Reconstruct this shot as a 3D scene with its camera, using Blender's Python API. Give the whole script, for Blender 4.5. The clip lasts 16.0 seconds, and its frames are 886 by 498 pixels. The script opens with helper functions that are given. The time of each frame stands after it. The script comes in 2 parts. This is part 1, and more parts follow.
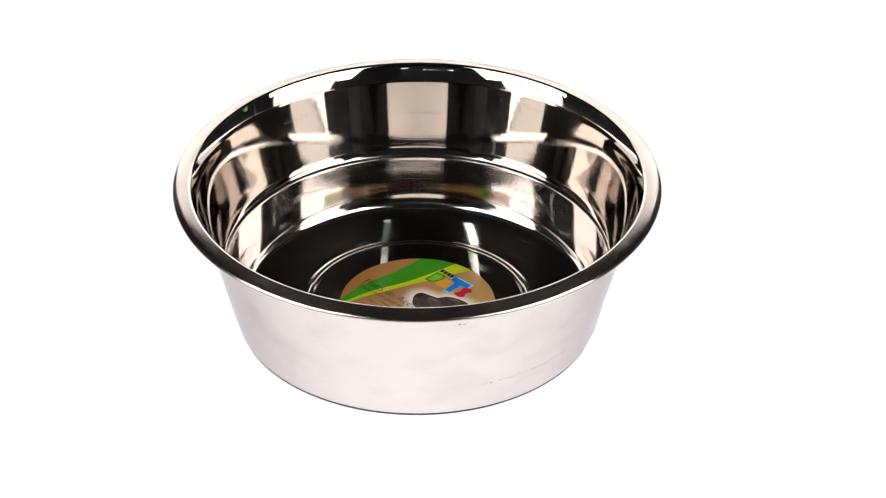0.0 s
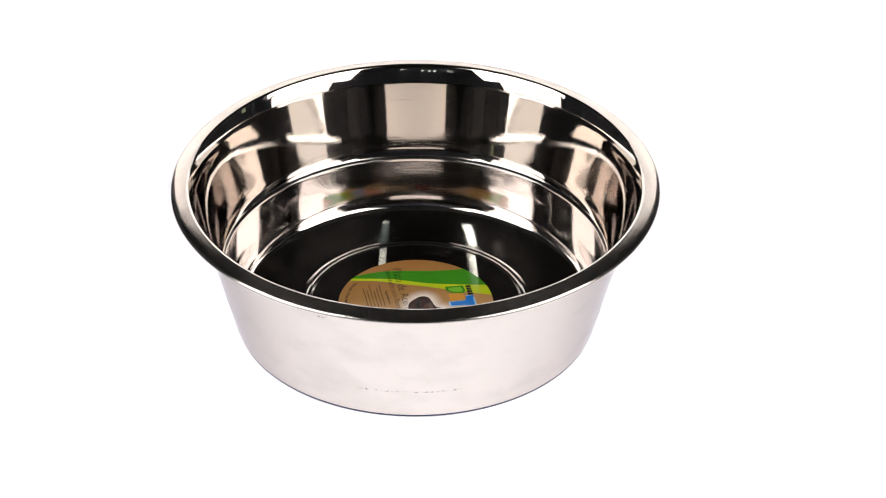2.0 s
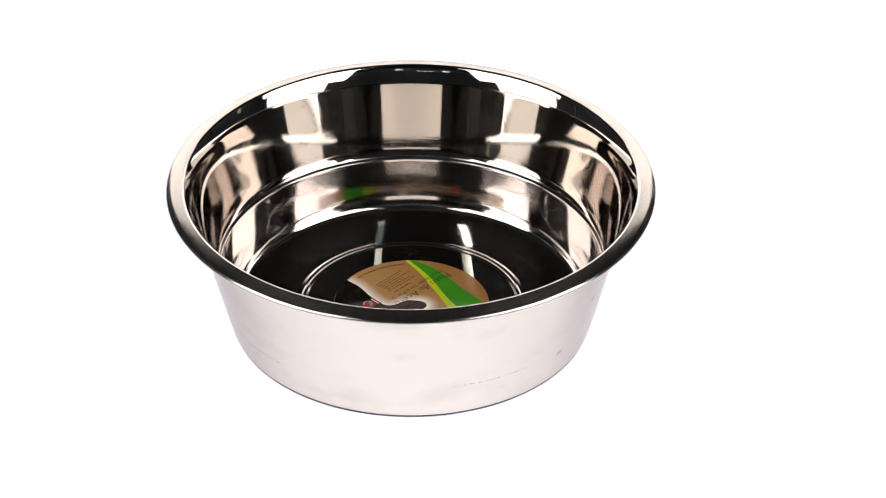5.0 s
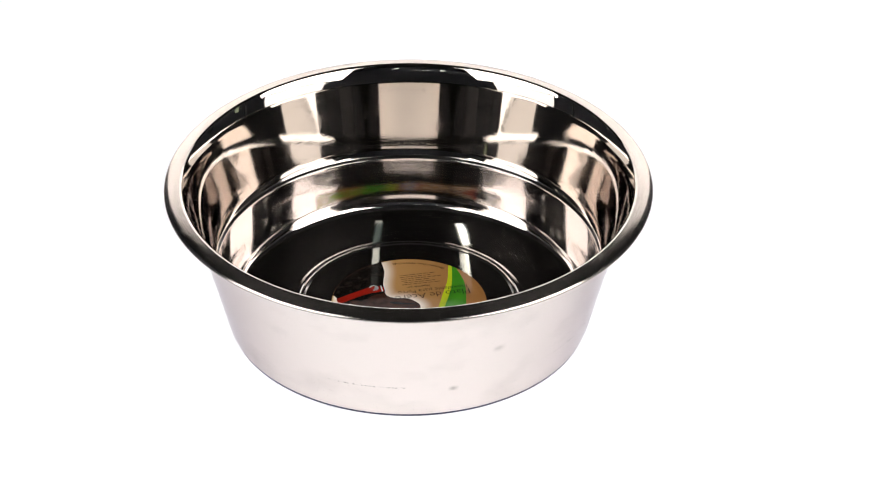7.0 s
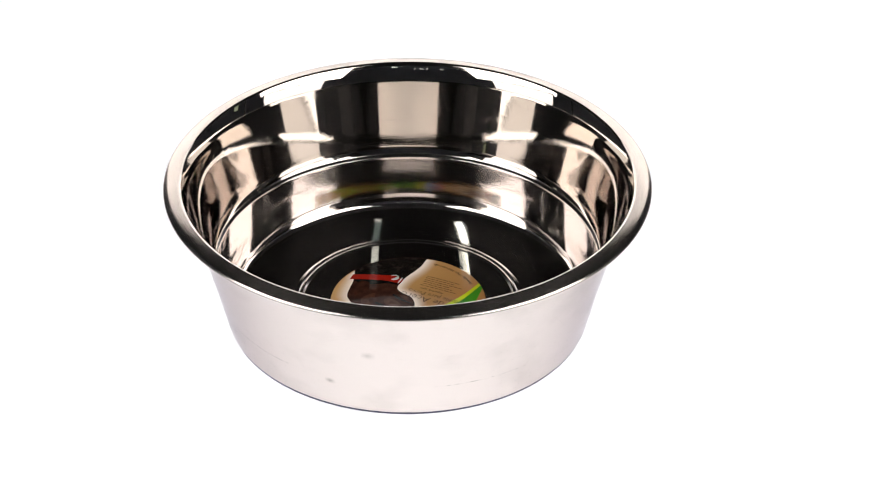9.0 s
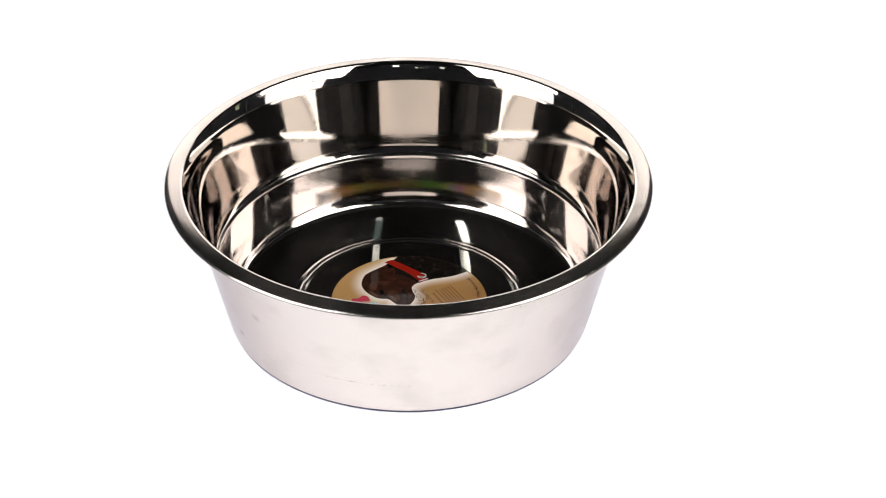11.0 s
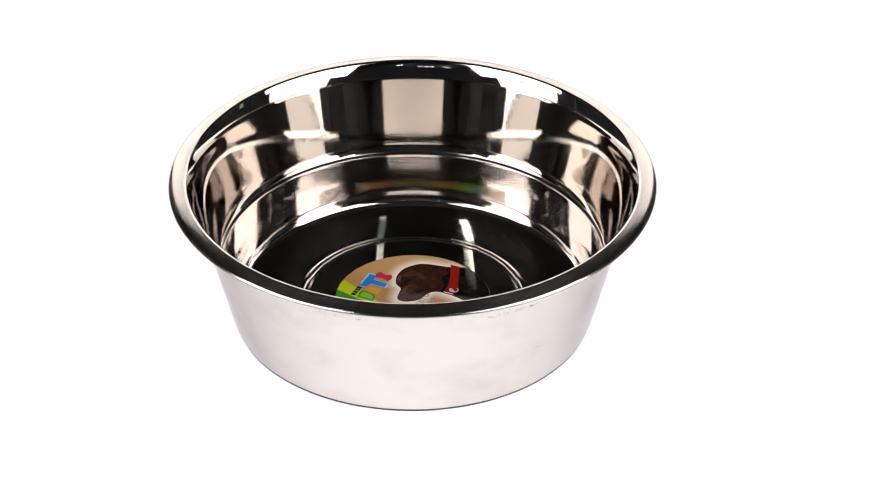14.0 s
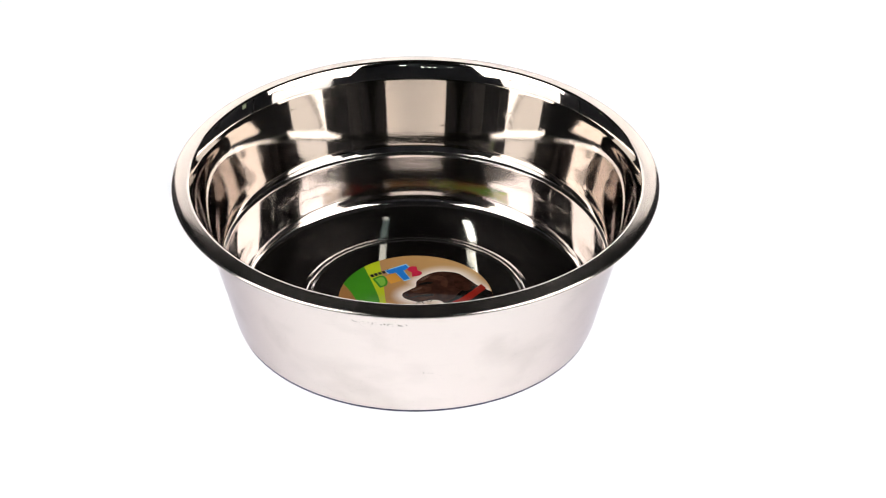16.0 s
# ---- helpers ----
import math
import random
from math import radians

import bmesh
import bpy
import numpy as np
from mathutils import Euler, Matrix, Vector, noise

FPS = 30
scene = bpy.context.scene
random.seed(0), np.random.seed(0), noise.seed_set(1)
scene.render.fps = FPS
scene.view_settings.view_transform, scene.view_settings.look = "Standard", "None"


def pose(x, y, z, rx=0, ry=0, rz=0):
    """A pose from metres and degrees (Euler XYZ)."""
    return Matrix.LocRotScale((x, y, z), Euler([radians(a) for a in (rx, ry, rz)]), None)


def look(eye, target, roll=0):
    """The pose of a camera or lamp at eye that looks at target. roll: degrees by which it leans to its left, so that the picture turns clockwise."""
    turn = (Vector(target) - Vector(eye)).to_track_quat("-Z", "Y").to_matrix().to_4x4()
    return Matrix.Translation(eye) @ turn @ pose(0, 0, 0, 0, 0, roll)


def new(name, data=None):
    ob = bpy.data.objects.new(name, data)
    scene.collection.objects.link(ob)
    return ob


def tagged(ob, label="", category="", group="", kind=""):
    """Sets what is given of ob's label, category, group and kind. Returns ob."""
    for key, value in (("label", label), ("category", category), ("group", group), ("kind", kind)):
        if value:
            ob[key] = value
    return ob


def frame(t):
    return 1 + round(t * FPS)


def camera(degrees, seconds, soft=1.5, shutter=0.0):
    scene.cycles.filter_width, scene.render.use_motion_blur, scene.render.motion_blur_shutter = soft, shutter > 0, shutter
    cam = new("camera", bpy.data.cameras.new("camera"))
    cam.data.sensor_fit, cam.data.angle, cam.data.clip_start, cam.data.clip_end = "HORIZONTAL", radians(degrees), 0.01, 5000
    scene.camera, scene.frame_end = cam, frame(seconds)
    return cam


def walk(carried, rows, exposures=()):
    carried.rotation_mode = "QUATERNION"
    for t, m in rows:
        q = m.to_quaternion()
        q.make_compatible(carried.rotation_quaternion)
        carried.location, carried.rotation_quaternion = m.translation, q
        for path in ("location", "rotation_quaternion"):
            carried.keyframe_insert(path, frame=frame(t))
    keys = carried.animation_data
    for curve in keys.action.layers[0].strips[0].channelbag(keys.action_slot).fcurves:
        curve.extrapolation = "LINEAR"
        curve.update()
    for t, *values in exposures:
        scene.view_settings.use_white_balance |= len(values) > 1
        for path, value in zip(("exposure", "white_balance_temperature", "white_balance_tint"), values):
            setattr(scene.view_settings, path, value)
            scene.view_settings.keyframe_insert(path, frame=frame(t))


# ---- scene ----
# a steel bowl turning slowly on a white sweep in a dark studio, seen through a long lens
R = 0.125                     # outer radius of the bowl's rim
TURN = 0.3137                 # radians a second, clockwise from above
EYE = (0.0158, -1.3668, 0.9453)
WAY = (0.0, 0.83315, -0.55304)
cam = camera(16.112, 16.0, soft=1.12)
EYE_POSE = look(EYE, [EYE[i] + WAY[i] for i in range(3)], 0.18)
walk(cam, [(0.0, EYE_POSE), (16.0, EYE_POSE)], [(0.0, 0.0), (16.0, 0.0)])

# ---- light ----
world = bpy.data.worlds.new("studio_dark")
scene.world = world
world.use_nodes = True
world.node_tree.nodes["Background"].inputs[0].default_value = (0.012, 0.012, 0.014, 1)
world.node_tree.nodes["Background"].inputs[1].default_value = 0.5
SOFTBOX = {-1: 5.2, 1: 5.9}     # the east one is nearer to full power
LOW_SOFTBOX = 1.6
ADDED_BACKLIGHT = 24.0
TABLE_GLOW = 0.37                 # fill glow added to the table and backdrop surface; no lamp below
TUBE = 8.0


# ---- materials ----
# worn places on the outside: angle from, to (radians), height, spread (metres), strength
SCUFFS = ((-1.25, -0.70, 0.0192, 0.0007, 0.9), (0.20, 0.62, 0.0216, 0.0006, 0.9), (0.84, 0.88, 0.0195, 0.0022, 0.5), (1.05, 1.10, 0.0428, 0.0028, 0.4),
          (-1.40, -1.33, 0.0665, 0.0012, 0.7), (2.40, 2.60, 0.0663, 0.0010, 0.6), (-3.12, -2.85, 0.0648, 0.0012, 0.6), (-2.79, -2.74, 0.0299, 0.0012, 0.6),
          (-1.03, -1.01, 0.0320, 0.0008, 0.8), (1.4, 1.9, 0.0205, 0.0005, 0.5))
# the same on the inside: rows of specks above the ledge and under the flare, and single scratches
INNER_SCUFFS = ((-3.15, -1.2, 0.0396, 0.0009, 0.20), (-0.6, 1.5, 0.0392, 0.0008, 0.20), (1.7, 3.1, 0.0398, 0.0008, 0.30), (-2.6, -1.9, 0.0688, 0.0014, 0.30), (0.4, 1.2, 0.0678, 0.0016, 0.30),
                (2.0, 2.5, 0.0640, 0.0008, 0.36), (-1.0, -0.2, 0.0650, 0.0007, 0.30), (1.45, 1.75, 0.0560, 0.0009, 0.36), (-0.1, 0.2, 0.0480, 0.0012, 0.36), (-1.9, -1.5, 0.0520, 0.0007, 0.36))
LOWER_SCUFFS = ((-3.1, -1.6, 0.0308, 0.0009, 0.30), (0.2, 2.2, 0.0304, 0.0008, 0.30), (0.9, 1.1, 0.0180, 0.0016, 0.42), (-0.8, -0.55, 0.0230, 0.0014, 0.36), (2.7, 2.9, 0.0200, 0.0014, 0.36))


def material(name, colour, rough=0.5, metal=0.0, emit=0.0):
    m = bpy.data.materials.new(name)
    m.use_nodes = True
    b = m.node_tree.nodes["Principled BSDF"]
    b.inputs["Base Color"].default_value = (*colour, 1)
    b.inputs["Roughness"].default_value = rough
    b.inputs["Metallic"].default_value = metal
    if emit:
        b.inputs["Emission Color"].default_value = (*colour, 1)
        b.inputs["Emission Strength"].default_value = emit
    return m


def steel(name, base, rough, scuffs=(), hazy=0.006, smear=0.30, lines=0.3, grime=0.4, edge=(0.82, 0.82, 0.84)):
    """Polished sheet steel with fine turning marks round its axis, dull specks and scuffed arcs (angle from, to, height, spread)."""
    m = material(name, base, rough, 1.0)
    t = m.node_tree
    b = t.nodes["Principled BSDF"]
    b.inputs["Specular Tint"].default_value = (*edge, 1)   # dull at a grazing angle, as brushed metal is

    def node(kind, **values):
        n = t.nodes.new(kind)
        for k, v in values.items():
            n.inputs[int(k[1:])].default_value = v
        return n

    def calc(op, x, y=0.0, clamp=False):
        n = t.nodes.new("ShaderNodeMath")
        n.operation, n.use_clamp = op, clamp
        for i, v in enumerate((x, y)):
            if isinstance(v, (int, float)):
                n.inputs[i].default_value = v
            else:
                t.links.new(v, n.inputs[i])
        return n.outputs[0]

    co = node("ShaderNodeTexCoord")
    xyz = node("ShaderNodeSeparateXYZ")
    t.links.new(co.outputs["Object"], xyz.inputs[0])
    x, y, z = xyz.outputs
    rad = calc("SQRT", calc("ADD", calc("MULTIPLY", x, x), calc("MULTIPLY", y, y)))
    ang = calc("ARCTAN2", y, x)

    def noise_at(u, v, w, detail=3.0):
        c = node("ShaderNodeCombineXYZ")
        for i, q in enumerate((u, v, w)):
            t.links.new(q, c.inputs[i])
        n = node("ShaderNodeTexNoise")
        n.inputs["Scale"].default_value, n.inputs["Detail"].default_value = 1.0, detail
        t.links.new(c.outputs[0], n.inputs["Vector"])
        return n.outputs[0]

    turned = noise_at(calc("MULTIPLY", ang, 1.6), calc("MULTIPLY", rad, 2600.0), calc("MULTIPLY", z, 2600.0), 4.0)
    cloud = noise_at(calc("MULTIPLY", x, 55.0), calc("MULTIPLY", y, 55.0), calc("MULTIPLY", z, 90.0), 4.0)
    speck = noise_at(calc("MULTIPLY", x, 700.0), calc("MULTIPLY", y, 700.0), calc("MULTIPLY", z, 700.0), 2.0)
    dull = calc("MULTIPLY", calc("SUBTRACT", cloud, 0.56, True), 0.5)
    hairline = calc("MULTIPLY", calc("SUBTRACT", turned, 0.60, True), 0.5)
    mark = None
    for a0, a1, h, spread, power in scuffs:
        inside = calc("MULTIPLY", calc("GREATER_THAN", ang, a0), calc("LESS_THAN", ang, a1))
        near = calc("SUBTRACT", 1.0, calc("DIVIDE", calc("ABSOLUTE", calc("SUBTRACT", z, h)), spread), True)
        grain = calc("MULTIPLY", calc("SUBTRACT", speck, 0.50, True), 9.0)
        if spread > 0.0018:          # a broad soft stain has no grain
            grain = calc("MULTIPLY", cloud, 2.4)
            inside = calc("SUBTRACT", 1.0, calc("DIVIDE", calc("ABSOLUTE", calc("SUBTRACT", ang, (a0 + a1) / 2)), 0.75 * (a1 - a0)), True)
        one = calc("MULTIPLY", calc("MULTIPLY", calc("MULTIPLY", inside, near), grain), power, True)
        mark = one if mark is None else calc("MAXIMUM", mark, one)
    r = calc("ADD", calc("ADD", rough, dull), hairline)
    if mark is not None:
        film = calc("MULTIPLY", calc("SUBTRACT", noise_at(calc("MULTIPLY", x, 26.0), calc("MULTIPLY", y, 26.0), calc("MULTIPLY", z, 40.0), 5.0), 0.48, True), grime)
        mark = calc("MAXIMUM", mark, film)
        r = calc("ADD", r, calc("MULTIPLY", mark, 0.3))
        mix = node("ShaderNodeMix")
        mix.data_type = "RGBA"
        mix.inputs["A"].default_value, mix.inputs["B"].default_value = (*base, 1), (0.22, 0.185, 0.16, 1)
        t.links.new(mark, mix.inputs["Factor"])
        t.links.new(mix.outputs["Result"], b.inputs["Base Color"])
    t.links.new(r, b.inputs["Roughness"])
    bump = node("ShaderNodeBump")
    bump.inputs["Strength"].default_value, bump.inputs["Distance"].default_value = 0.06, 0.00006
    t.links.new(calc("ADD", turned, calc("MULTIPLY", cloud, 2.0)), bump.inputs["Height"])
    t.links.new(bump.outputs[0], b.inputs["Normal"])
    haze, both = node("ShaderNodeBsdfAnisotropic"), node("ShaderNodeMixShader")
    haze.inputs["Color"].default_value, haze.inputs["Roughness"].default_value = (*base, 1), smear
    haze.inputs["Anisotropy"].default_value = 0.7
    grain_way = node("ShaderNodeTangent")
    grain_way.direction_type, grain_way.axis = "RADIAL", "Z"
    t.links.new(grain_way.outputs[0], haze.inputs["Tangent"])
    t.links.new(bump.outputs[0], haze.inputs["Normal"])
    t.links.new(calc("ADD", calc("MULTIPLY", hairline, lines), hazy), both.inputs[0])
    t.links.new(b.outputs[0], both.inputs[1])
    t.links.new(haze.outputs[0], both.inputs[2])
    t.links.new(both.outputs[0], t.nodes["Material Output"].inputs[0])
    return m


STEEL = steel("polished_steel", (0.56, 0.512, 0.47), 0.022, INNER_SCUFFS, 0.010, 0.28, 0.1, 0.03)
LOWER_STEEL = steel("hairline_steel", (0.60, 0.55, 0.515), 0.06, LOWER_SCUFFS, 0.015, 0.2, 0.05, 0.05)
LEDGE_STEEL = steel("worn_ledge_steel", (0.58, 0.53, 0.49), 0.12, (), 0.05, 0.25, 0.3)
FLOOR_STEEL = steel("polished_floor_steel", (0.59, 0.55, 0.52), 0.022, (), 0.0, 0.25, 0.04)
RIM_STEEL = steel("satin_rim_steel", (0.475, 0.43, 0.395), 0.14, (), 0.04, 0.36, edge=(0.66, 0.64, 0.64))
OUTER_STEEL = steel("scuffed_outer_steel", (0.68, 0.618, 0.582), 0.10, SCUFFS, grime=0.75, edge=(0.64, 0.62, 0.66))


PAPER = material("glowing_white_acrylic", (0.86, 0.865, 0.89), 0.8, 0, TABLE_GLOW)
DIFFUSER = {side: material("softbox_cloth", (1.0, 1.0, 1.0), 0.9, 0, power) for side, power in SOFTBOX.items()}
ADDED_BACK_CLOTH = material("added_backlight_cloth", (1.0, 0.93, 0.85), 0.9, 0, ADDED_BACKLIGHT)
TUBE_GLOW = material("tube_glow", (0.9, 1.0, 0.96), 0.5, 0, TUBE)
SHADE_GREY = material("contact_shade_grey", (0.10, 0.09, 0.15), 0.7)
SPOT_GLOW = material("spot_glow", (0.9, 1.0, 0.97), 0.5, 0, 2.2)
FAINT_GLOW = material("faint_tube_glow", (0.70, 1.0, 1.0), 0.5, 0, 0.08)
LOW_CLOTH = material("low_softbox_cloth", (1.0, 0.98, 0.95), 0.9, 0, LOW_SOFTBOX)


def leafy_daylight():
    m = material("leafy_daylight", (0.75, 0.9, 0.6), 0.5, 0, 0.8)
    t = m.node_tree
    n, ramp = t.nodes.new("ShaderNodeTexNoise"), t.nodes.new("ShaderNodeValToRGB")
    n.inputs["Scale"].default_value = 14.0
    ramp.color_ramp.elements[0].position, ramp.color_ramp.elements[0].color = 0.42, (0.03, 0.05, 0.02, 1)
    ramp.color_ramp.elements[1].position, ramp.color_ramp.elements[1].color = 0.6, (0.8, 0.95, 0.7, 1)
    t.links.new(n.outputs[0], ramp.inputs[0])
    t.links.new(ramp.outputs[0], t.nodes["Principled BSDF"].inputs["Emission Color"])
    return m


LEAFY = leafy_daylight()
BLACK = material("black_cloth", (0.02, 0.02, 0.022), 0.8)
DARK_WALL = material("dark_wall", (0.15, 0.157, 0.18), 0.8)
DARK_CEILING = material("dark_ceiling", (0.02, 0.02, 0.021), 0.8)


def printed(name, colour, colour_2=None, way=(1, 0, 0), rough=0.35, low=0.75, spots=60.0, crisp=False):
    """Printed paper: ink mottled at two scales, on request fading to a second colour across the sticker."""
    m = material(name, colour, rough)
    t = m.node_tree
    t.nodes["Principled BSDF"].inputs["Specular IOR Level"].default_value = 0.0
    t.nodes["Principled BSDF"].inputs["Coat Weight"].default_value = 0.3
    t.nodes["Principled BSDF"].inputs["Coat Roughness"].default_value = 0.04
    co, big, fine = t.nodes.new("ShaderNodeTexCoord"), t.nodes.new("ShaderNodeTexNoise"), t.nodes.new("ShaderNodeTexNoise")
    big.inputs["Scale"].default_value, fine.inputs["Scale"].default_value = spots, 1500.0
    t.links.new(co.outputs["Object"], big.inputs["Vector"])
    t.links.new(co.outputs["Object"], fine.inputs["Vector"])
    mix = t.nodes.new("ShaderNodeMix")
    mix.data_type = "RGBA"
    mix.inputs["A"].default_value = (*colour, 1)
    mix.inputs["B"].default_value = (*(colour_2 or [c * low for c in colour]), 1)
    if colour_2:
        dot = t.nodes.new("ShaderNodeVectorMath")
        dot.operation = "DOT_PRODUCT"
        dot.inputs[1].default_value = way
        t.links.new(co.outputs["Object"], dot.inputs[0])
        span = t.nodes.new("ShaderNodeMapRange")
        span.inputs["From Min"].default_value, span.inputs["From Max"].default_value = -0.041, 0.041
        t.links.new(dot.outputs["Value"], span.inputs["Value"])
        t.links.new(span.outputs[0], mix.inputs["Factor"])
    else:
        big.inputs["Detail"].default_value = 5.0
        span = t.nodes.new("ShaderNodeMapRange")
        span.inputs["From Min"].default_value, span.inputs["From Max"].default_value = (0.28, 0.78) if crisp else (0.0, 1.0)
        t.links.new(big.outputs[0], span.inputs["Value"])
        t.links.new(span.outputs[0], mix.inputs["Factor"])
    t.links.new(mix.outputs["Result"], t.nodes["Principled BSDF"].inputs["Base Color"])
    bump = t.nodes.new("ShaderNodeBump")
    bump.inputs["Strength"].default_value, bump.inputs["Distance"].default_value = 0.1, 0.00005
    t.links.new(fine.outputs[0], bump.inputs["Height"])
    t.links.new(bump.outputs[0], t.nodes["Principled BSDF"].inputs["Normal"])
    return m


KRAFT = printed("kraft_print", (0.26, 0.112, 0.033), (0.45, 0.26, 0.10))
GREEN = printed("green_ink", (0.045, 0.22, 0.012))
LIME = printed("lime_ink", (0.42, 0.50, 0.015))
BLACK_INK = printed("black_ink", (0.015, 0.013, 0.012))
BROWN_INK = printed("brown_ink", (0.042, 0.016, 0.010), low=0.4, spots=230.0, crisp=True)
COAT_INK = printed("dark_coat_ink", (0.012, 0.009, 0.007), low=0.3, spots=260.0, crisp=True)
EAR_INK = printed("ear_ink", (0.040, 0.014, 0.008), low=0.3, spots=260.0, crisp=True)
CHEEK_INK = printed("russet_ink", (0.064, 0.026, 0.016), low=0.45, spots=300.0, crisp=True)
SHEEN_INK = printed("fur_sheen_ink", (0.11, 0.058, 0.042), low=0.4, spots=330.0, crisp=True)
LINE_INK = printed("small_print_ink", (0.10, 0.055, 0.025))
PALE_BLUE_INK = printed("pale_blue_ink", (0.25, 0.52, 0.75))
LEAF_INK = printed("leaf_green_ink", (0.16, 0.42, 0.03))
RED_INK = printed("red_ink", (0.26, 0.012, 0.006))
BLUE_INK = printed("blue_ink", (0.02, 0.17, 0.55))
ORANGE_INK = printed("orange_ink", (0.60, 0.27, 0.04))
PINK_INK = printed("crimson_ink", (0.5, 0.02, 0.05))
SILVER_INK = printed("silver_ink", (0.7, 0.7, 0.7))


# ---- building blocks ----
def part(name, bm, mat, parent=None, label="", smooth=False):
    me = bpy.data.meshes.new(name)
    bm.to_mesh(me)
    bm.free()
    me.materials.append(mat)
    if smooth:
        for f in me.polygons:
            f.use_smooth = True
    ob = new(name, me)
    if parent:
        ob.parent = parent
    return tagged(ob, label)


def thing(name, label, category, m=None, kind="", group=""):
    ob = new(name)
    if m is not None:
        ob.matrix_basis = m
    return tagged(ob, label, category, group, kind)


def box(bm, lo, hi):
    v = [bm.verts.new((x, y, z)) for x in (lo[0], hi[0]) for y in (lo[1], hi[1]) for z in (lo[2], hi[2])]
    for f in ((0, 1, 3, 2), (4, 6, 7, 5), (0, 4, 5, 1), (2, 3, 7, 6), (0, 2, 6, 4), (1, 5, 7, 3)):
        bm.faces.new([v[i] for i in f])
    return bm


def rounded(points, steps=8):
    """Catmull-Rom through the points of a profile."""
    p = [Vector(q) for q in points]
    p = [2 * p[0] - p[1]] + p + [2 * p[-1] - p[-2]]
    out = []
    for i in range(1, len(p) - 2):
        a, b, c, d = p[i - 1:i + 3]
        for k in range(steps):
            t = k / steps
            out.append(0.5 * (2 * b + (c - a) * t + (2 * a - 5 * b + 4 * c - d) * t * t + (3 * b - a - 3 * c + d) * t ** 3))
    return out + [p[-2]]


def filleted(points, steps=10):
    """A profile of straight runs (r, z, fillet radius) with its corners rounded."""
    out = []
    for i, (x, y, rad) in enumerate(points):
        p = Vector((x, y))
        if rad <= 0 or i in (0, len(points) - 1):
            out.append(p)
            continue
        a, b = Vector(points[i - 1][:2]) - p, Vector(points[i + 1][:2]) - p
        half = a.angle(b) / 2
        cut = min(rad / math.tan(half), 0.45 * a.length, 0.45 * b.length)
        q0, q1 = p + a.normalized() * cut, p + b.normalized() * cut
        for k in range(steps + 1):
            t = k / steps
            out.append(q0 * (1 - t) ** 2 + 2 * t * (1 - t) * p + q1 * t * t)
    return out


def lathe(profile, segments=224):
    """A surface of revolution; a point on the axis becomes a pole."""
    bm = bmesh.new()
    rings = []
    for r, z in profile:
        if r < 1e-6:
            rings.append([bm.verts.new((0, 0, z))])
        else:
            rings.append([bm.verts.new((r * math.cos(a), r * math.sin(a), z))
                          for a in (2 * math.pi * k / segments for k in range(segments))])
    for a, b in zip(rings, rings[1:]):
        for k in range(segments):
            j = (k + 1) % segments
            q = [a[k % len(a)], a[j % len(a)], b[j % len(b)], b[k % len(b)]]
            q = [v for i, v in enumerate(q) if v not in q[:i]]
            bm.faces.new(q)
    bmesh.ops.recalc_face_normals(bm, faces=bm.faces)
    return bm


def rod(bm, a, b, r=0.012, sides=12):
    """A round bar from a to b."""
    a, b = Vector(a), Vector(b)
    turn = (b - a).to_track_quat("Z", "Y").to_matrix().to_4x4()
    bmesh.ops.create_cone(bm, cap_ends=True, segments=sides, radius1=r, radius2=r, depth=(b - a).length, matrix=Matrix.Translation((a + b) / 2) @ turn)
    return bm


# ---- the place: a white paper sweep in a dark room ----
def paper_sweep():
    bm = bmesh.new()
    line = [(-1.2, 0.0), (0.9, 0.0)] + [(0.9 + 0.4 * math.sin(a), 0.4 - 0.4 * math.cos(a)) for a in (math.pi / 2 * k / 16 for k in range(1, 17))] + [(1.3, SWEEP_TOP)]
    top = [[bm.verts.new((x, y, z)) for y, z in line] for x in (-SWEEP_HALF, SWEEP_HALF)]
    for i in range(len(line) - 1):
        bm.faces.new((top[0][i], top[1][i], top[1][i + 1], top[0][i + 1]))
    bmesh.ops.recalc_face_normals(bm, faces=bm.faces)
    bmesh.ops.solidify(bm, geom=bm.faces[:], thickness=-0.002)
    return tagged(part("backdrop", bm, PAPER, smooth=True), "seamless white shooting table with an added glow, bright and plain", "backdrop", kind="structure")


SWEEP_HALF = 0.77
SWEEP_TOP = 1.12
paper_sweep()


def table_frame():
    ob = thing("table_frame", "black tubular frame carrying the white shooting table", "table frame")
    for x in (-SWEEP_HALF + 0.06, SWEEP_HALF - 0.06):
        for y in (-1.1, 0.8):
            part("leg", rod(bmesh.new(), (x, y, -0.8), (x, y, -0.004), 0.015), BLACK, ob)
        part("rail", rod(bmesh.new(), (x, -1.15, -0.018), (x, 0.88, -0.018), 0.012), BLACK, ob)
        part("upright", rod(bmesh.new(), (x, 1.325, -0.8), (x, 1.325, SWEEP_TOP), 0.015), BLACK, ob)


table_frame()


def room():
    for name, lo, hi in (("floor", (-3.2, -3.2, -0.85), (3.2, 3.2, -0.8)), ("ceiling", (-3.2, -3.2, 2.4), (3.2, 3.2, 2.5)),
                         ("wall_north", (-3.2, 3.2, -0.8), (3.2, 3.3, 2.4)), ("wall_south", (-3.2, -3.3, -0.8), (3.2, -3.2, 2.4)),
                         ("wall_east", (3.2, -3.2, -0.8), (3.3, 3.2, 2.4)), ("wall_west", (-3.3, -3.2, -0.8), (-3.2, 3.2, 2.4))):
        tagged(part(name, box(bmesh.new(), lo, hi), DARK_CEILING if name == "ceiling" else DARK_WALL), "unlit dark grey studio surface", "wall", kind="structure")


room()


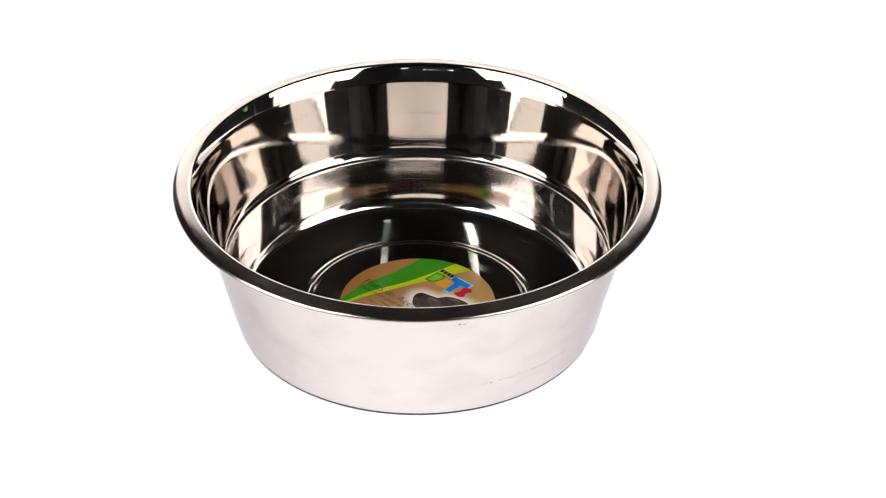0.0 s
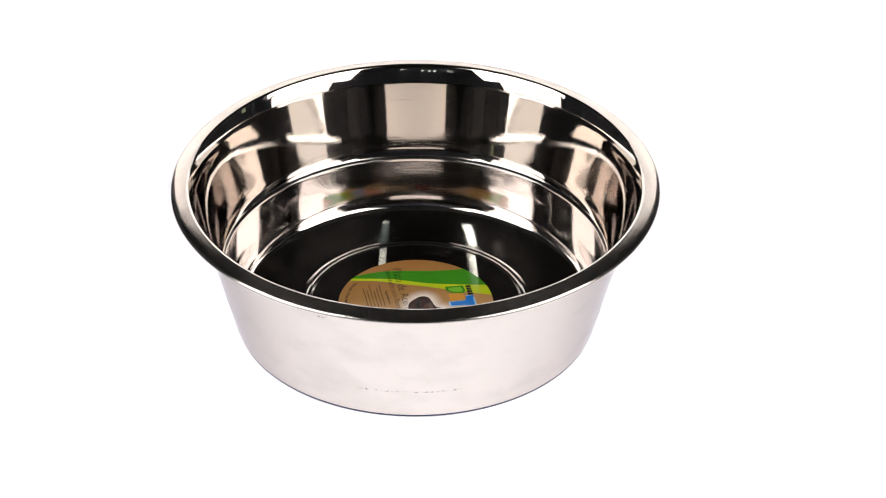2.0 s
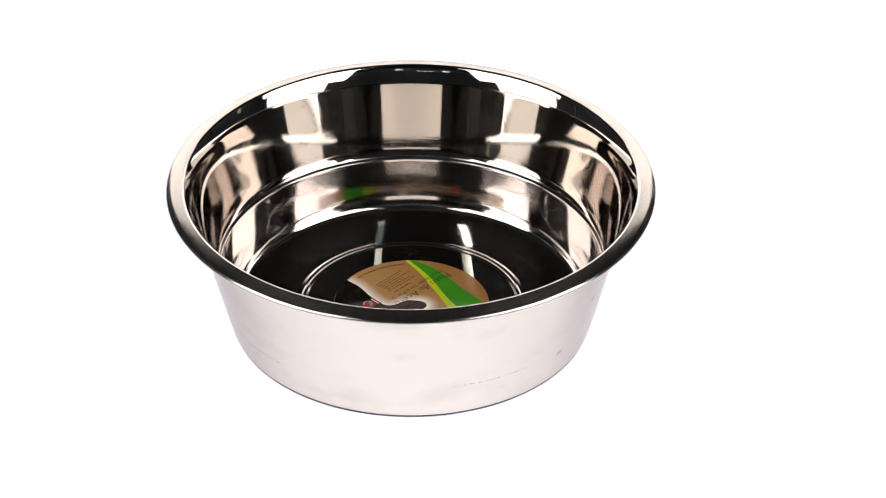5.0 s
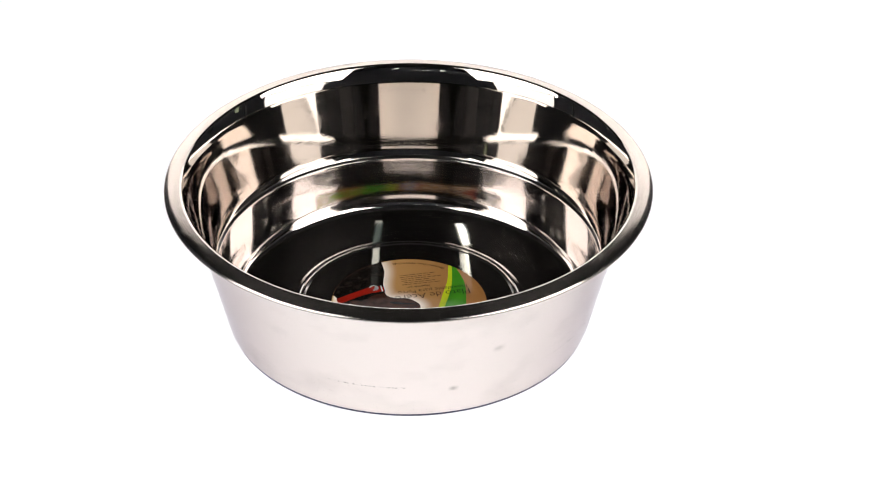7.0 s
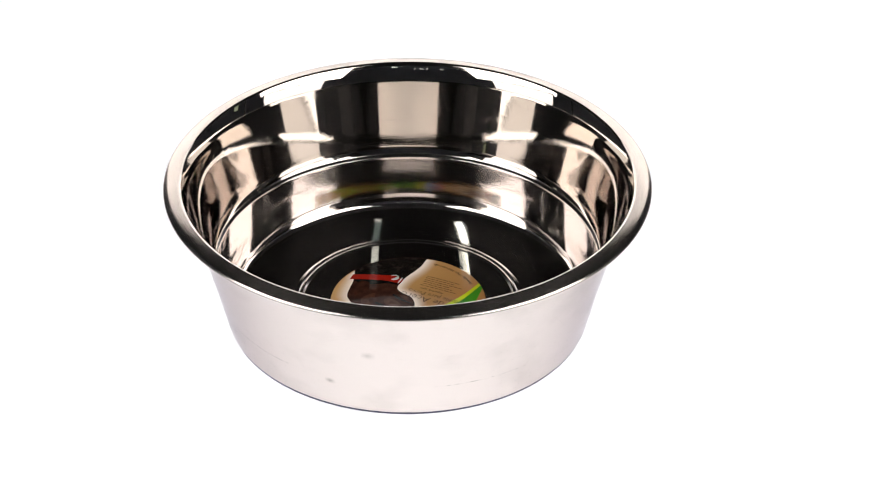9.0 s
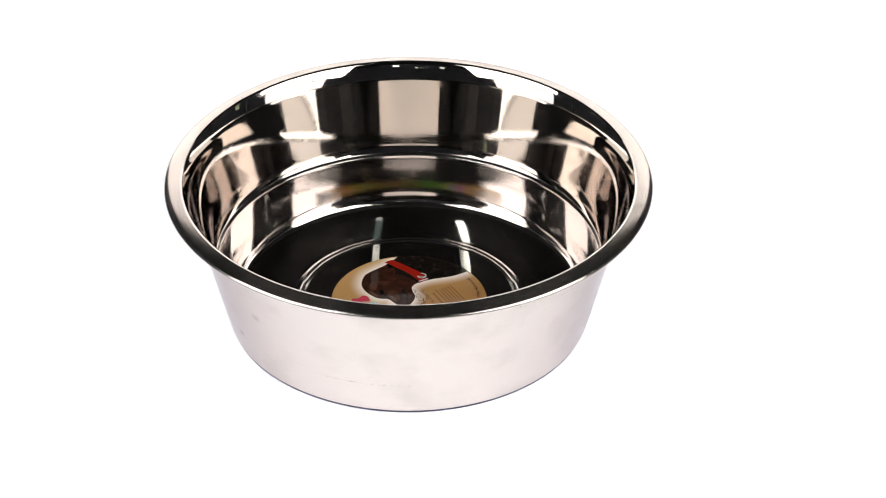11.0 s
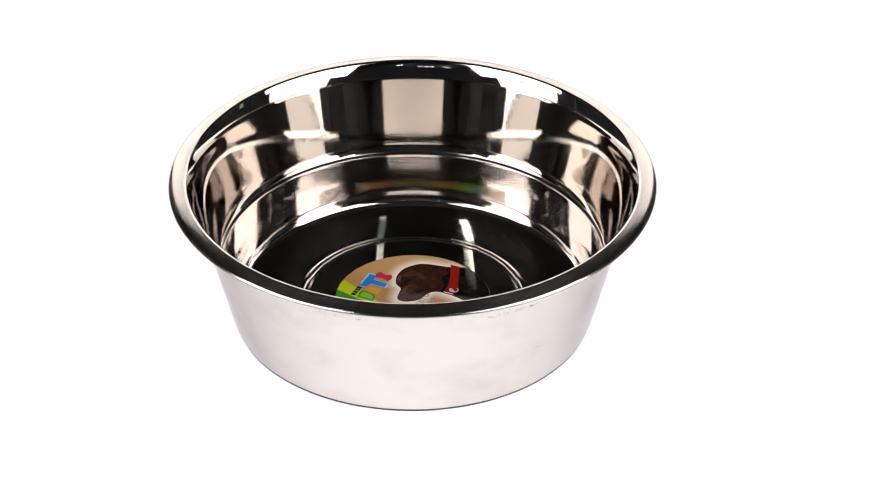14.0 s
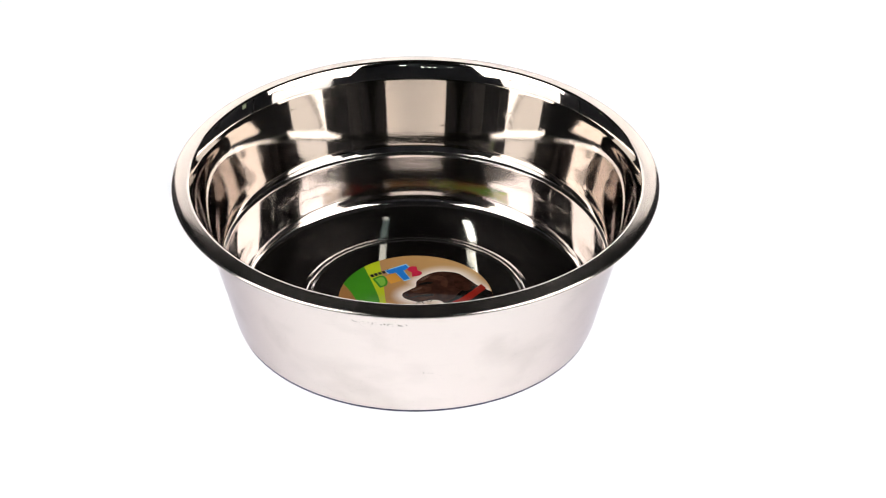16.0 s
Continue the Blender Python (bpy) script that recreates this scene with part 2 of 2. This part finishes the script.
# ---- softboxes ----
def lamp_stand(ob, m):
    """A pole with three legs that carries a lamp head down to the studio floor."""
    head = m @ Vector((0, 0, 0.19))
    back = m.to_3x3() @ Vector((0, 0, 1))
    top = head + 0.34 * Vector((back.x, back.y, 0)).normalized()
    for name, ends in (("arm", [(head, top)]), ("pole", [(top, (top.x, top.y, -0.78))]),
                       ("leg", [((top.x, top.y, -0.35), (top.x + 0.3 * math.cos(a), top.y + 0.3 * math.sin(a), -0.79)) for a in (0.5, 2.6, 4.7)])):
        for a, b in ends:
            bm = rod(bmesh.new(), a, b)
            bm.transform(m.inverted())
            part(name, bm, BLACK, ob)


def softbox(m, w, h, cloth):
    ob = thing("softbox", "large glowing rectangular softbox with a black cloth housing", "studio light", m, group="softboxes")
    bm = box(bmesh.new(), (-w / 2, -h / 2, -0.004), (w / 2, h / 2, 0.0))
    part("diffuser", bm, cloth, ob, "glowing white cloth front")
    bm = bmesh.new()
    rings = [[bm.verts.new((x * u, y * v, z)) for x, y in ((-1, -1), (1, -1), (1, 1), (-1, 1))]
             for u, v, z in ((w / 2 + 0.008, h / 2 + 0.008, -0.035), (w / 2 + 0.008, h / 2 + 0.008, 0.012), (0.1, 0.1, 0.2))]
    for a, b in zip(rings, rings[1:]):
        for k in range(4):
            bm.faces.new((a[k], a[(k + 1) % 4], b[(k + 1) % 4], b[k]))
    bm.faces.new(rings[2])
    part("housing", bm, BLACK, ob)
    lamp_stand(ob, m)
    return ob


for side in (-1, 1):
    softbox(look((0.96 * side, -0.57, 0.955), (0, 0, 0.05)), 1.15, 0.74, DIFFUSER[side])
    # unseen pair, added only to brighten the backdrop
    softbox(look((1.0 * side, 0.55, 0.68), (0.7 * side, 1.3, 0.68)), 0.35, 0.8, ADDED_BACK_CLOTH)
    softbox(look((1.04 * side, -0.53, 0.34), (0, 0, 0.06)), 0.72, 0.50, LOW_CLOTH)


# ---- the room's own lamps, high over the table ----
def ceiling_lamp(x, y, wide, deep, glow, turn=0.0):
    ob = thing("ceiling_lamp", "small rectangular ceiling lamp with a cool white diffuser", "ceiling lamp", pose(x, y, 2.4, 0, 0, turn), group="ceiling lamps")
    part("frame", box(bmesh.new(), (-wide / 2 - 0.012, -deep / 2 - 0.012, -0.03), (wide / 2 + 0.012, deep / 2 + 0.012, 0.0)), BLACK, ob)
    part("diffuser", box(bmesh.new(), (-wide / 2, -deep / 2, -0.038), (wide / 2, deep / 2, -0.031)), glow, ob, "glowing cool white panel")
    return ob


ceiling_lamp(-0.95, -0.84, 0.16, 0.29, TUBE_GLOW, -48)
ceiling_lamp(0.60, -1.10, 0.12, 0.32, FAINT_GLOW, 29)
ceiling_lamp(0.53, -0.90, 0.11, 0.05, SPOT_GLOW, 29)


def wall_lamp(x, z, wide):
    ob = thing("wall_lamp", "small bright lamp on the dark studio wall", "wall lamp", pose(x, -3.2, z), group="wall lamps")
    part("bracket", box(bmesh.new(), (-wide / 2, 0.0, -0.03), (wide / 2, 0.03, 0.03)), BLACK, ob)
    part("diffuser", box(bmesh.new(), (-wide / 2 + 0.01, 0.031, -0.014), (wide / 2 - 0.01, 0.045, 0.014)), TUBE_GLOW, ob, "glowing panel")


for x, z, wide in ((0.40, 2.19, 0.20), (-0.19, 1.98, 0.09), (-0.38, 1.99, 0.10), (-0.55, 2.01, 0.08), (-1.0, 2.12, 0.18)):
    wall_lamp(x, z, wide)


def wall_window(name, x, panes):
    """A narrow window high in a side wall; panes: y from, to, z from, to."""
    ob = thing(name, "narrow window with daylight and greenery behind", "window", kind="structure")
    s = -1 if x > 0 else 1
    for y0, y1, z0, z1 in panes:
        frame_part = part("window_frame", box(bmesh.new(), (min(x, x + 0.02 * s), y0 - 0.03, z0 - 0.03), (max(x, x + 0.02 * s), y1 + 0.03, z1 + 0.03)), BLACK, ob)
        part("pane", box(bmesh.new(), (min(x + 0.022 * s, x + 0.028 * s), y0, z0), (max(x + 0.022 * s, x + 0.028 * s), y1, z1)), LEAFY, frame_part)


wall_window("window_1", 3.2, ((0.28, 0.42, 0.95, 1.42), (0.74, 0.82, 1.17, 1.30)))
wall_window("window_2", -3.2, ((0.77, 0.87, 1.0, 1.2), ))


# ---- the bowl ----
OUTER = [(0.0, 0.014, 0), (0.60, 0.014, 0.02), (0.66, 0.003, 0.03), (0.762, 0.003, 0.028), (0.911, 0.600, 0.02), (0.985, 0.627, 0)]
# the ring under the base is added: a dark strip for its contact shadow
SHADE_RING = [(0.68, 0.006), (0.68, 0.0), (0.753, 0.0), (0.757, 0.001), (0.757, 0.004), (0.745, 0.0062)]
RIM = [(0.985, 0.6285), (1.000, 0.6288), (1.0070, 0.6302), (1.0089, 0.6328), (1.0085, 0.6365), (1.0055, 0.6408), (0.999, 0.6453), (0.986, 0.6500), (0.968, 0.6540), (0.9458, 0.657)]
# how fast the inside widens with height: floor corner, lower wall, stacking ledge, upper wall, flare into the rim
FLARE = [(0.036, 6.0), (0.038, 3.2), (0.043, 1.6), (0.049, 0.8), (0.057, 0.52), (0.075, 0.37), (0.095, 0.28), (0.12, 0.25), (0.14, 0.243), (0.20, 0.243), (0.257, 0.22), (0.2595, 1.5), (0.2650, 1.6), (0.268, 0.57), (0.280, 0.50),
         (0.294, 0.34), (0.304, 0.268), (0.581, 0.268), (0.594, 0.315), (0.608, 0.42), (0.622, 0.52), (0.637, 0.60), (0.6507, 0.66), (0.6529, 1.0), (0.6551, 1.73), (0.6565, 3.7), (0.657, 8.0)]
FLOOR = [(0.0, 0.0355, 0), (0.446, 0.0355, 0.006), (0.452, 0.0383, 0.005), (0.461, 0.0383, 0.005), (0.466, 0.0352, 0.004), (0.472, 0.0372, 0.004), (0.482, 0.0372, 0.005), (0.491, 0.031, 0.008),
         (0.60, 0.0315, 0), (0.66, 0.033, 0)]


def flared(table, r_top, steps=6):
    """A profile from the slopes dr/dz at rising heights, ending at radius r_top."""
    pts, r = [(0.0, table[0][0])], 0.0
    for (z0, s0), (z1, s1) in zip(table, table[1:]):
        for k in range(1, steps + 1):
            h = (z1 - z0) / steps
            r += (s0 + (s1 - s0) * (k - 0.5) / steps) * h
            pts.append((r, z0 + h * k))
    return [(r_top - r + q, z) for q, z in pts]


def scaled(profile):
    return [tuple(v * R for v in row) for row in profile]


def pet_bowl():
    ob = thing("pet_bowl", "round polished stainless steel pet bowl, slightly scuffed, on a white table", "bowl")
    part("outer_wall", lathe(filleted(scaled(OUTER))), OUTER_STEEL, ob, smooth=True)
    part("rim", lathe(rounded(scaled(RIM), 6)), RIM_STEEL, ob, "rolled shiny steel rim", smooth=True)
    inside = part("inside", lathe([tuple(v) for v in filleted(scaled(FLOOR))] + scaled(flared(FLARE, 0.9458))), STEEL, ob, "mirror-like stepped steel inside", smooth=True)
    inside.data.materials.append(FLOOR_STEEL)
    inside.data.materials.append(LOWER_STEEL)
    inside.data.materials.append(LEDGE_STEEL)
    for face in inside.data.polygons:
        face.material_index = 1 if face.center.z < 0.0385 * R else 2 if face.center.z < 0.2575 * R else 3 if face.center.z < 0.2675 * R else 0
    part("shade_ring", lathe(scaled(SHADE_RING), 160), SHADE_GREY, ob, "thin dark ring in place of the contact shadow under the base", smooth=True)
    sticker(ob)
    return ob


STICK = 0.329 * R             # radius of the round sticker


def sheet(outline, z, thick=0.00003):
    """A thin printed shape: the outline in sticker units, its top at height z."""
    bm = bmesh.new()
    top = [bm.verts.new((x * STICK, y * STICK, z)) for x, y in outline]
    low = [bm.verts.new((x * STICK, y * STICK, z - thick)) for x, y in outline]
    bm.faces.new(top)
    for k in range(len(top)):
        j = (k + 1) % len(top)
        bm.faces.new((top[k], low[k], low[j], top[j]))
    bmesh.ops.triangulate(bm, faces=bm.faces[:])
    bmesh.ops.recalc_face_normals(bm, faces=bm.faces)
    return bm


def curve(points, steps=6):
    return [tuple(v) for v in rounded(points, steps)]


def arc(a0, a1, r=1.0, n=24):
    return [(r * math.cos(radians(a0 + (a1 - a0) * k / n)), r * math.sin(radians(a0 + (a1 - a0) * k / n))) for k in range(n + 1)]


def band(left, right):
    return left + right[::-1]


def strokes(text, size, z, place, into=None, turn=0.0, spacing=1.0):
    """Letters of the built-in font as a flat mesh, their baseline starting at place; all in sticker units."""
    data = bpy.data.curves.new("letters", "FONT")
    data.body, data.size, data.space_character, data.resolution_u = text, size * STICK, spacing, 3
    data.offset = (-0.011 if size > 0.1 else 0.006) * size * STICK
    ob = bpy.data.objects.new("letters", data)
    scene.collection.objects.link(ob)
    bpy.context.view_layer.update()
    me = bpy.data.meshes.new_from_object(ob.evaluated_get(bpy.context.evaluated_depsgraph_get()))
    bpy.data.objects.remove(ob)
    me.transform(Matrix.Translation((place[0] * STICK, place[1] * STICK, z)) @ pose(0, 0, 0, 0, 0, turn))
    bm = into or bmesh.new()
    bm.from_mesh(me)
    wide = max((v.co.x for v in me.vertices), default=0) / STICK - place[0]
    bpy.data.meshes.remove(me)
    return bm, wide


def blocks(boxes, z):
    bm = bmesh.new()
    for x0, y0, x1, y1 in boxes:
        bm.faces.new([bm.verts.new((x * STICK, y * STICK, z)) for x, y in ((x0, y0), (x1, y0), (x1, y1), (x0, y1))])
    return bm


def fading(outline, grow, z, cells=110):
    """A soft pale print round an outline: a fine sheet whose colour attribute falls off with the distance from it."""
    me = bpy.data.meshes.new("pale_glow")
    ends = np.array(outline)
    steps = np.roll(ends, -1, axis=0) - ends
    axis = np.linspace(-0.45, 1.0, cells + 1)
    verts, faces, tone, index = [], [], [], {}
    for r, y in enumerate(np.linspace(-1.0, 0.65, cells + 1)):
        for c, x in enumerate(axis):
            along = np.clip((((x, y) - ends) * steps).sum(1) / np.maximum((steps * steps).sum(1), 1e-9), 0, 1)
            far = float(np.hypot(*(ends + steps * along[:, None] - (x, y)).T).min())
            if far < grow * 1.12 and math.hypot(x, y) < 0.992:
                index[r, c] = len(verts)
                verts.append((x * STICK, y * STICK, z))
                tone.append(0.85 * max(0.0, 1 - far / grow) ** 1.5)
    for r, c in index:
        ring = [(r, c), (r, c + 1), (r + 1, c + 1), (r + 1, c)]
        if all(q in index for q in ring):
            faces.append([index[q] for q in ring])
    me.from_pydata(verts, [], faces)
    at = me.color_attributes.new("tone", "FLOAT_COLOR", "POINT")
    for i, g in enumerate(tone):
        at.data[i].color = (g, g, g, 1)
    return me


def glow_material():
    m = printed("airbrushed_kraft", (0.26, 0.112, 0.033), (0.45, 0.26, 0.10))
    t = m.node_tree
    b = t.nodes["Principled BSDF"]
    base = b.inputs["Base Color"].links[0].from_socket
    at = t.nodes.new("ShaderNodeAttribute")
    at.attribute_name = "tone"
    mix = t.nodes.new("ShaderNodeMix")
    mix.data_type = "RGBA"
    mix.inputs["B"].default_value = (0.80, 0.74, 0.66, 1)
    t.links.new(at.outputs["Fac"], mix.inputs["Factor"])
    t.links.new(base, mix.inputs["A"])
    t.links.new(mix.outputs["Result"], b.inputs["Base Color"])
    return m


def sticker(bowl):
    z = 0.0355 * R
    bm = lathe([(0.0, 0.00012), (STICK - 0.0001, 0.00012), (STICK, 0.00006), (STICK, 0.0)], 128)
    ob = part("sticker", bm, KRAFT, bowl, "round kraft-brown printed paper sticker with green stripes")
    ob.matrix_basis = pose(0, 0, z, 0, 0, -43.1)
    h = 0.00017
    green_l = curve([(-0.75, -0.66), (-0.79, -0.33), (-0.76, -0.05), (-0.70, 0.26), (-0.665, 0.55), (-0.66, 0.75)])
    edge = curve([(-0.70, -0.714), (-0.64, -0.40), (-0.57, -0.15), (-0.42, 0.22), (-0.33, 0.55), (-0.24, 0.97)])
    lime_r = curve([(-0.66, -0.75), (-0.58, -0.40), (-0.46, -0.10), (-0.35, 0.18), (-0.18, 0.56), (0.0, 1.0)])
    part("green_stripe", sheet(green_l + arc(129, 105, 1.0, 8) + edge[::-1] + [(-0.72, -0.69)], h), GREEN, ob, "dark green stripe")
    part("yellow_stripe", sheet(edge + arc(103, 91, 1.0, 6) + lime_r[::-1], h + 0.00002), LIME, ob, "yellow-green stripe")
    # the animal's head as plain flat shapes
    head = curve([(-0.125, 0.145), (-0.08, 0.19), (0.03, 0.215), (0.13, 0.24), (0.20, 0.34), (0.34, 0.40), (0.50, 0.41), (0.63, 0.36), (0.76, 0.24), (0.81, 0.06), (0.84, -0.10), (0.90, -0.26), (0.94, -0.34)], 4)
    chin = curve([(0.19, -0.98), (0.19, -0.75), (0.25, -0.50), (0.27, -0.35), (0.25, -0.20), (0.16, -0.13), (0.00, -0.09), (-0.10, 0.02), (-0.13, 0.09)], 4)
    outline = head + arc(-20, -79, 0.998, 12) + chin
    me = fading(outline, 0.17, h)
    me.materials.append(glow_material())
    new("pale_glow", me).parent = ob
    part("animal_shape", sheet(outline, h + 0.00005), BROWN_INK, ob, "plain brown animal shape")
    coat = curve([(0.83, -0.12), (0.70, -0.10), (0.55, -0.16), (0.42, -0.24), (0.27, -0.28), (0.262, -0.38), (0.25, -0.5), (0.195, -0.75), (0.195, -0.975)], 4)
    part("dark_coat", sheet(coat + arc(-79, -21, 0.992, 12)[0:] + [(0.90, -0.27)], h + 0.00008), COAT_INK, ob, "near-black coat")
    ear = curve([(0.70, 0.20), (0.62, 0.10), (0.58, -0.04), (0.64, -0.16), (0.74, -0.15), (0.80, 0.0), (0.77, 0.16), (0.70, 0.20)], 4)
    part("ear_shape", sheet(ear[:-1], h + 0.00010), EAR_INK, ob)
    part("cheek_shape", sheet(curve([(0.36, 0.35), (0.50, 0.33), (0.57, 0.22), (0.53, 0.10), (0.46, 0.03), (0.43, 0.11), (0.47, 0.20), (0.40, 0.27)], 3), h + 0.00009), CHEEK_INK, ob)
    part("muzzle_shape", sheet(curve([(0.02, 0.19), (0.13, 0.215), (0.22, 0.20), (0.29, 0.13), (0.25, 0.06), (0.14, 0.07), (0.05, 0.11)], 3), h + 0.00009), CHEEK_INK, ob)
    part("muzzle_sheen", sheet(curve([(0.03, 0.175), (0.11, 0.20), (0.19, 0.185), (0.15, 0.155), (0.08, 0.15)], 3), h + 0.00010), SHEEN_INK, ob, "pale sheen on brown fur")
    part("forehead_sheen", sheet(curve([(0.22, 0.335), (0.33, 0.375), (0.43, 0.375), (0.36, 0.34), (0.27, 0.31)], 3), h + 0.00010), SHEEN_INK, ob, "pale sheen on brown fur")
    part("lip_shape", sheet(curve([(-0.07, 0.055), (0.04, 0.045), (0.15, 0.02), (0.24, -0.03), (0.22, -0.055), (0.13, -0.02), (0.03, 0.015), (-0.06, 0.035)], 3), h + 0.00010), COAT_INK, ob)
    part("jaw_sheen", sheet(curve([(0.0, -0.01), (0.08, -0.025), (0.15, -0.06), (0.10, -0.085), (0.03, -0.065)], 3), h + 0.00010), CHEEK_INK, ob)
    part("nostril_shape", sheet(curve([(-0.085, 0.125), (-0.06, 0.14), (-0.045, 0.12), (-0.065, 0.10)], 3), h + 0.00012), COAT_INK, ob)
    part("brow_shape", sheet(curve([(0.18, 0.27), (0.27, 0.27), (0.36, 0.24), (0.35, 0.20), (0.25, 0.22), (0.18, 0.24)], 3), h + 0.00010), COAT_INK, ob)
    part("snout_shape", sheet(curve([(-0.10, 0.16), (-0.03, 0.19), (0.0, 0.13), (-0.04, 0.06), (-0.10, 0.05), (-0.115, 0.10)], 3), h + 0.00010), EAR_INK, ob)
    part("collar_shape", sheet(curve([(0.90, -0.12), (0.72, -0.20), (0.50, -0.28), (0.27, -0.31)], 4) + curve([(0.25, -0.40), (0.40, -0.44), (0.55, -0.39), (0.75, -0.31), (0.91, -0.24)], 4), h + 0.00012), RED_INK, ob, "red band")
    ring = [(0.39 + 0.06 * c, -0.40 + 0.06 * s) for c, s in arc(70, 340, 1.0, 20)] + [(0.39 + 0.048 * c, -0.40 + 0.048 * s) for c, s in arc(340, 70, 1.0, 20)]
    part("ring_shape", sheet(ring, h + 0.00014), SILVER_INK, ob, "thin silver ring")
    part("buckle_shape", blocks([(0.245, -0.44, 0.26, -0.30), (0.285, -0.44, 0.30, -0.30)], h + 0.00014), SILVER_INK, ob)
    # the maker's mark as plain coloured shapes
    part("mark_bars", blocks([(-0.27 + 0.057 * k, 0.70, -0.225 + 0.057 * k, 0.765) for k in range(5)], h + 0.00006), BLACK_INK, ob, "small black bars")
    part("mark_green", sheet(curve([(-0.29, 0.44), (-0.19, 0.445), (-0.13, 0.53), (-0.11, 0.63), (-0.15, 0.68), (-0.28, 0.67)], 3), h + 0.00006), GREEN, ob, "green printed shape")
    part("mark_leaf", sheet(curve([(-0.26, 0.47), (-0.20, 0.475), (-0.155, 0.54), (-0.14, 0.61), (-0.17, 0.65), (-0.255, 0.64)], 3), h + 0.00008), LEAF_INK, ob, "light green printed shape")
    part("mark_orange", sheet([(-0.12, 0.45), (0.04, 0.45), (0.04, 0.64), (-0.12, 0.64)], h + 0.00005), ORANGE_INK, ob, "orange printed shape")
    blue = [(0.065, 0.44), (0.15, 0.44), (0.165, 0.64), (0.26, 0.665), (0.255, 0.745), (-0.03, 0.745), (-0.03, 0.665), (0.06, 0.64)]
    part("mark_blue_edge", sheet([(0.11 + (x - 0.11) * 1.14, 0.60 + (y - 0.60) * 1.14) for x, y in blue], h + 0.00006), PALE_BLUE_INK, ob, "pale blue printed edge")
    part("mark_blue", sheet(blue, h + 0.00008), BLUE_INK, ob, "blue printed shape")
    part("mark_red", sheet(curve([(0.20, 0.46), (0.30, 0.44), (0.36, 0.49), (0.33, 0.56), (0.36, 0.64), (0.29, 0.68), (0.22, 0.64), (0.24, 0.55)], 3), h + 0.00006), PINK_INK, ob, "red printed shape")
    # wording
    part("title_line", strokes("Plato de Acero", 0.163, h + 0.00016, (-0.83, -0.165))[0], BLACK_INK, ob)
    part("second_line", strokes("Inoxidable para Perro", 0.105, h + 0.00016, (-0.815, -0.262))[0], BLACK_INK, ob)
    part("heading_line", strokes("Importado por:", 0.05, h + 0.00016, (-0.335, -0.345))[0], BLACK_INK, ob)
    for k, wide in enumerate((0.50, 0.44, 0.37, 0.53, 0.40, 0.46)):
        bars, x = [], 0.015 - wide
        words = random.Random(k)
        while x < 0.0:
            step = min(words.uniform(0.03, 0.085), 0.015 - x)
            bars.append((x, -0.405 - 0.043 * k, x + step, -0.393 - 0.043 * k))
            x += step + 0.014
        part("text_bar", blocks(bars, h + 0.00016), LINE_INK, ob)
    bm, a = bmesh.new(), -131.0
    for letter in "Contenido: 1 Pieza. Hecho en India":
        place = (0.915 * math.cos(radians(a)), 0.915 * math.sin(radians(a)))
        strokes(letter, 0.058, h + 0.00016, place, bm, a + 90)
        a += {"i": 0.75, ":": 0.8, ".": 0.8, " ": 0.9, "1": 1.2}.get(letter, 1.52)
    part("rim_line", bm, BLACK_INK, ob)


BOWL = pet_bowl()
OFF = (0.0194 * R, -0.0064 * R)


def motions():
    rows = []
    for k in range(33):
        t = k * 0.5
        a = -TURN * t
        c, s = math.cos(a), math.sin(a)
        rows.append((t, pose(OFF[0] * c - OFF[1] * s, OFF[0] * s + OFF[1] * c, 0.0005, 0, 0, math.degrees(a))))
    walk(BOWL, rows)


motions()
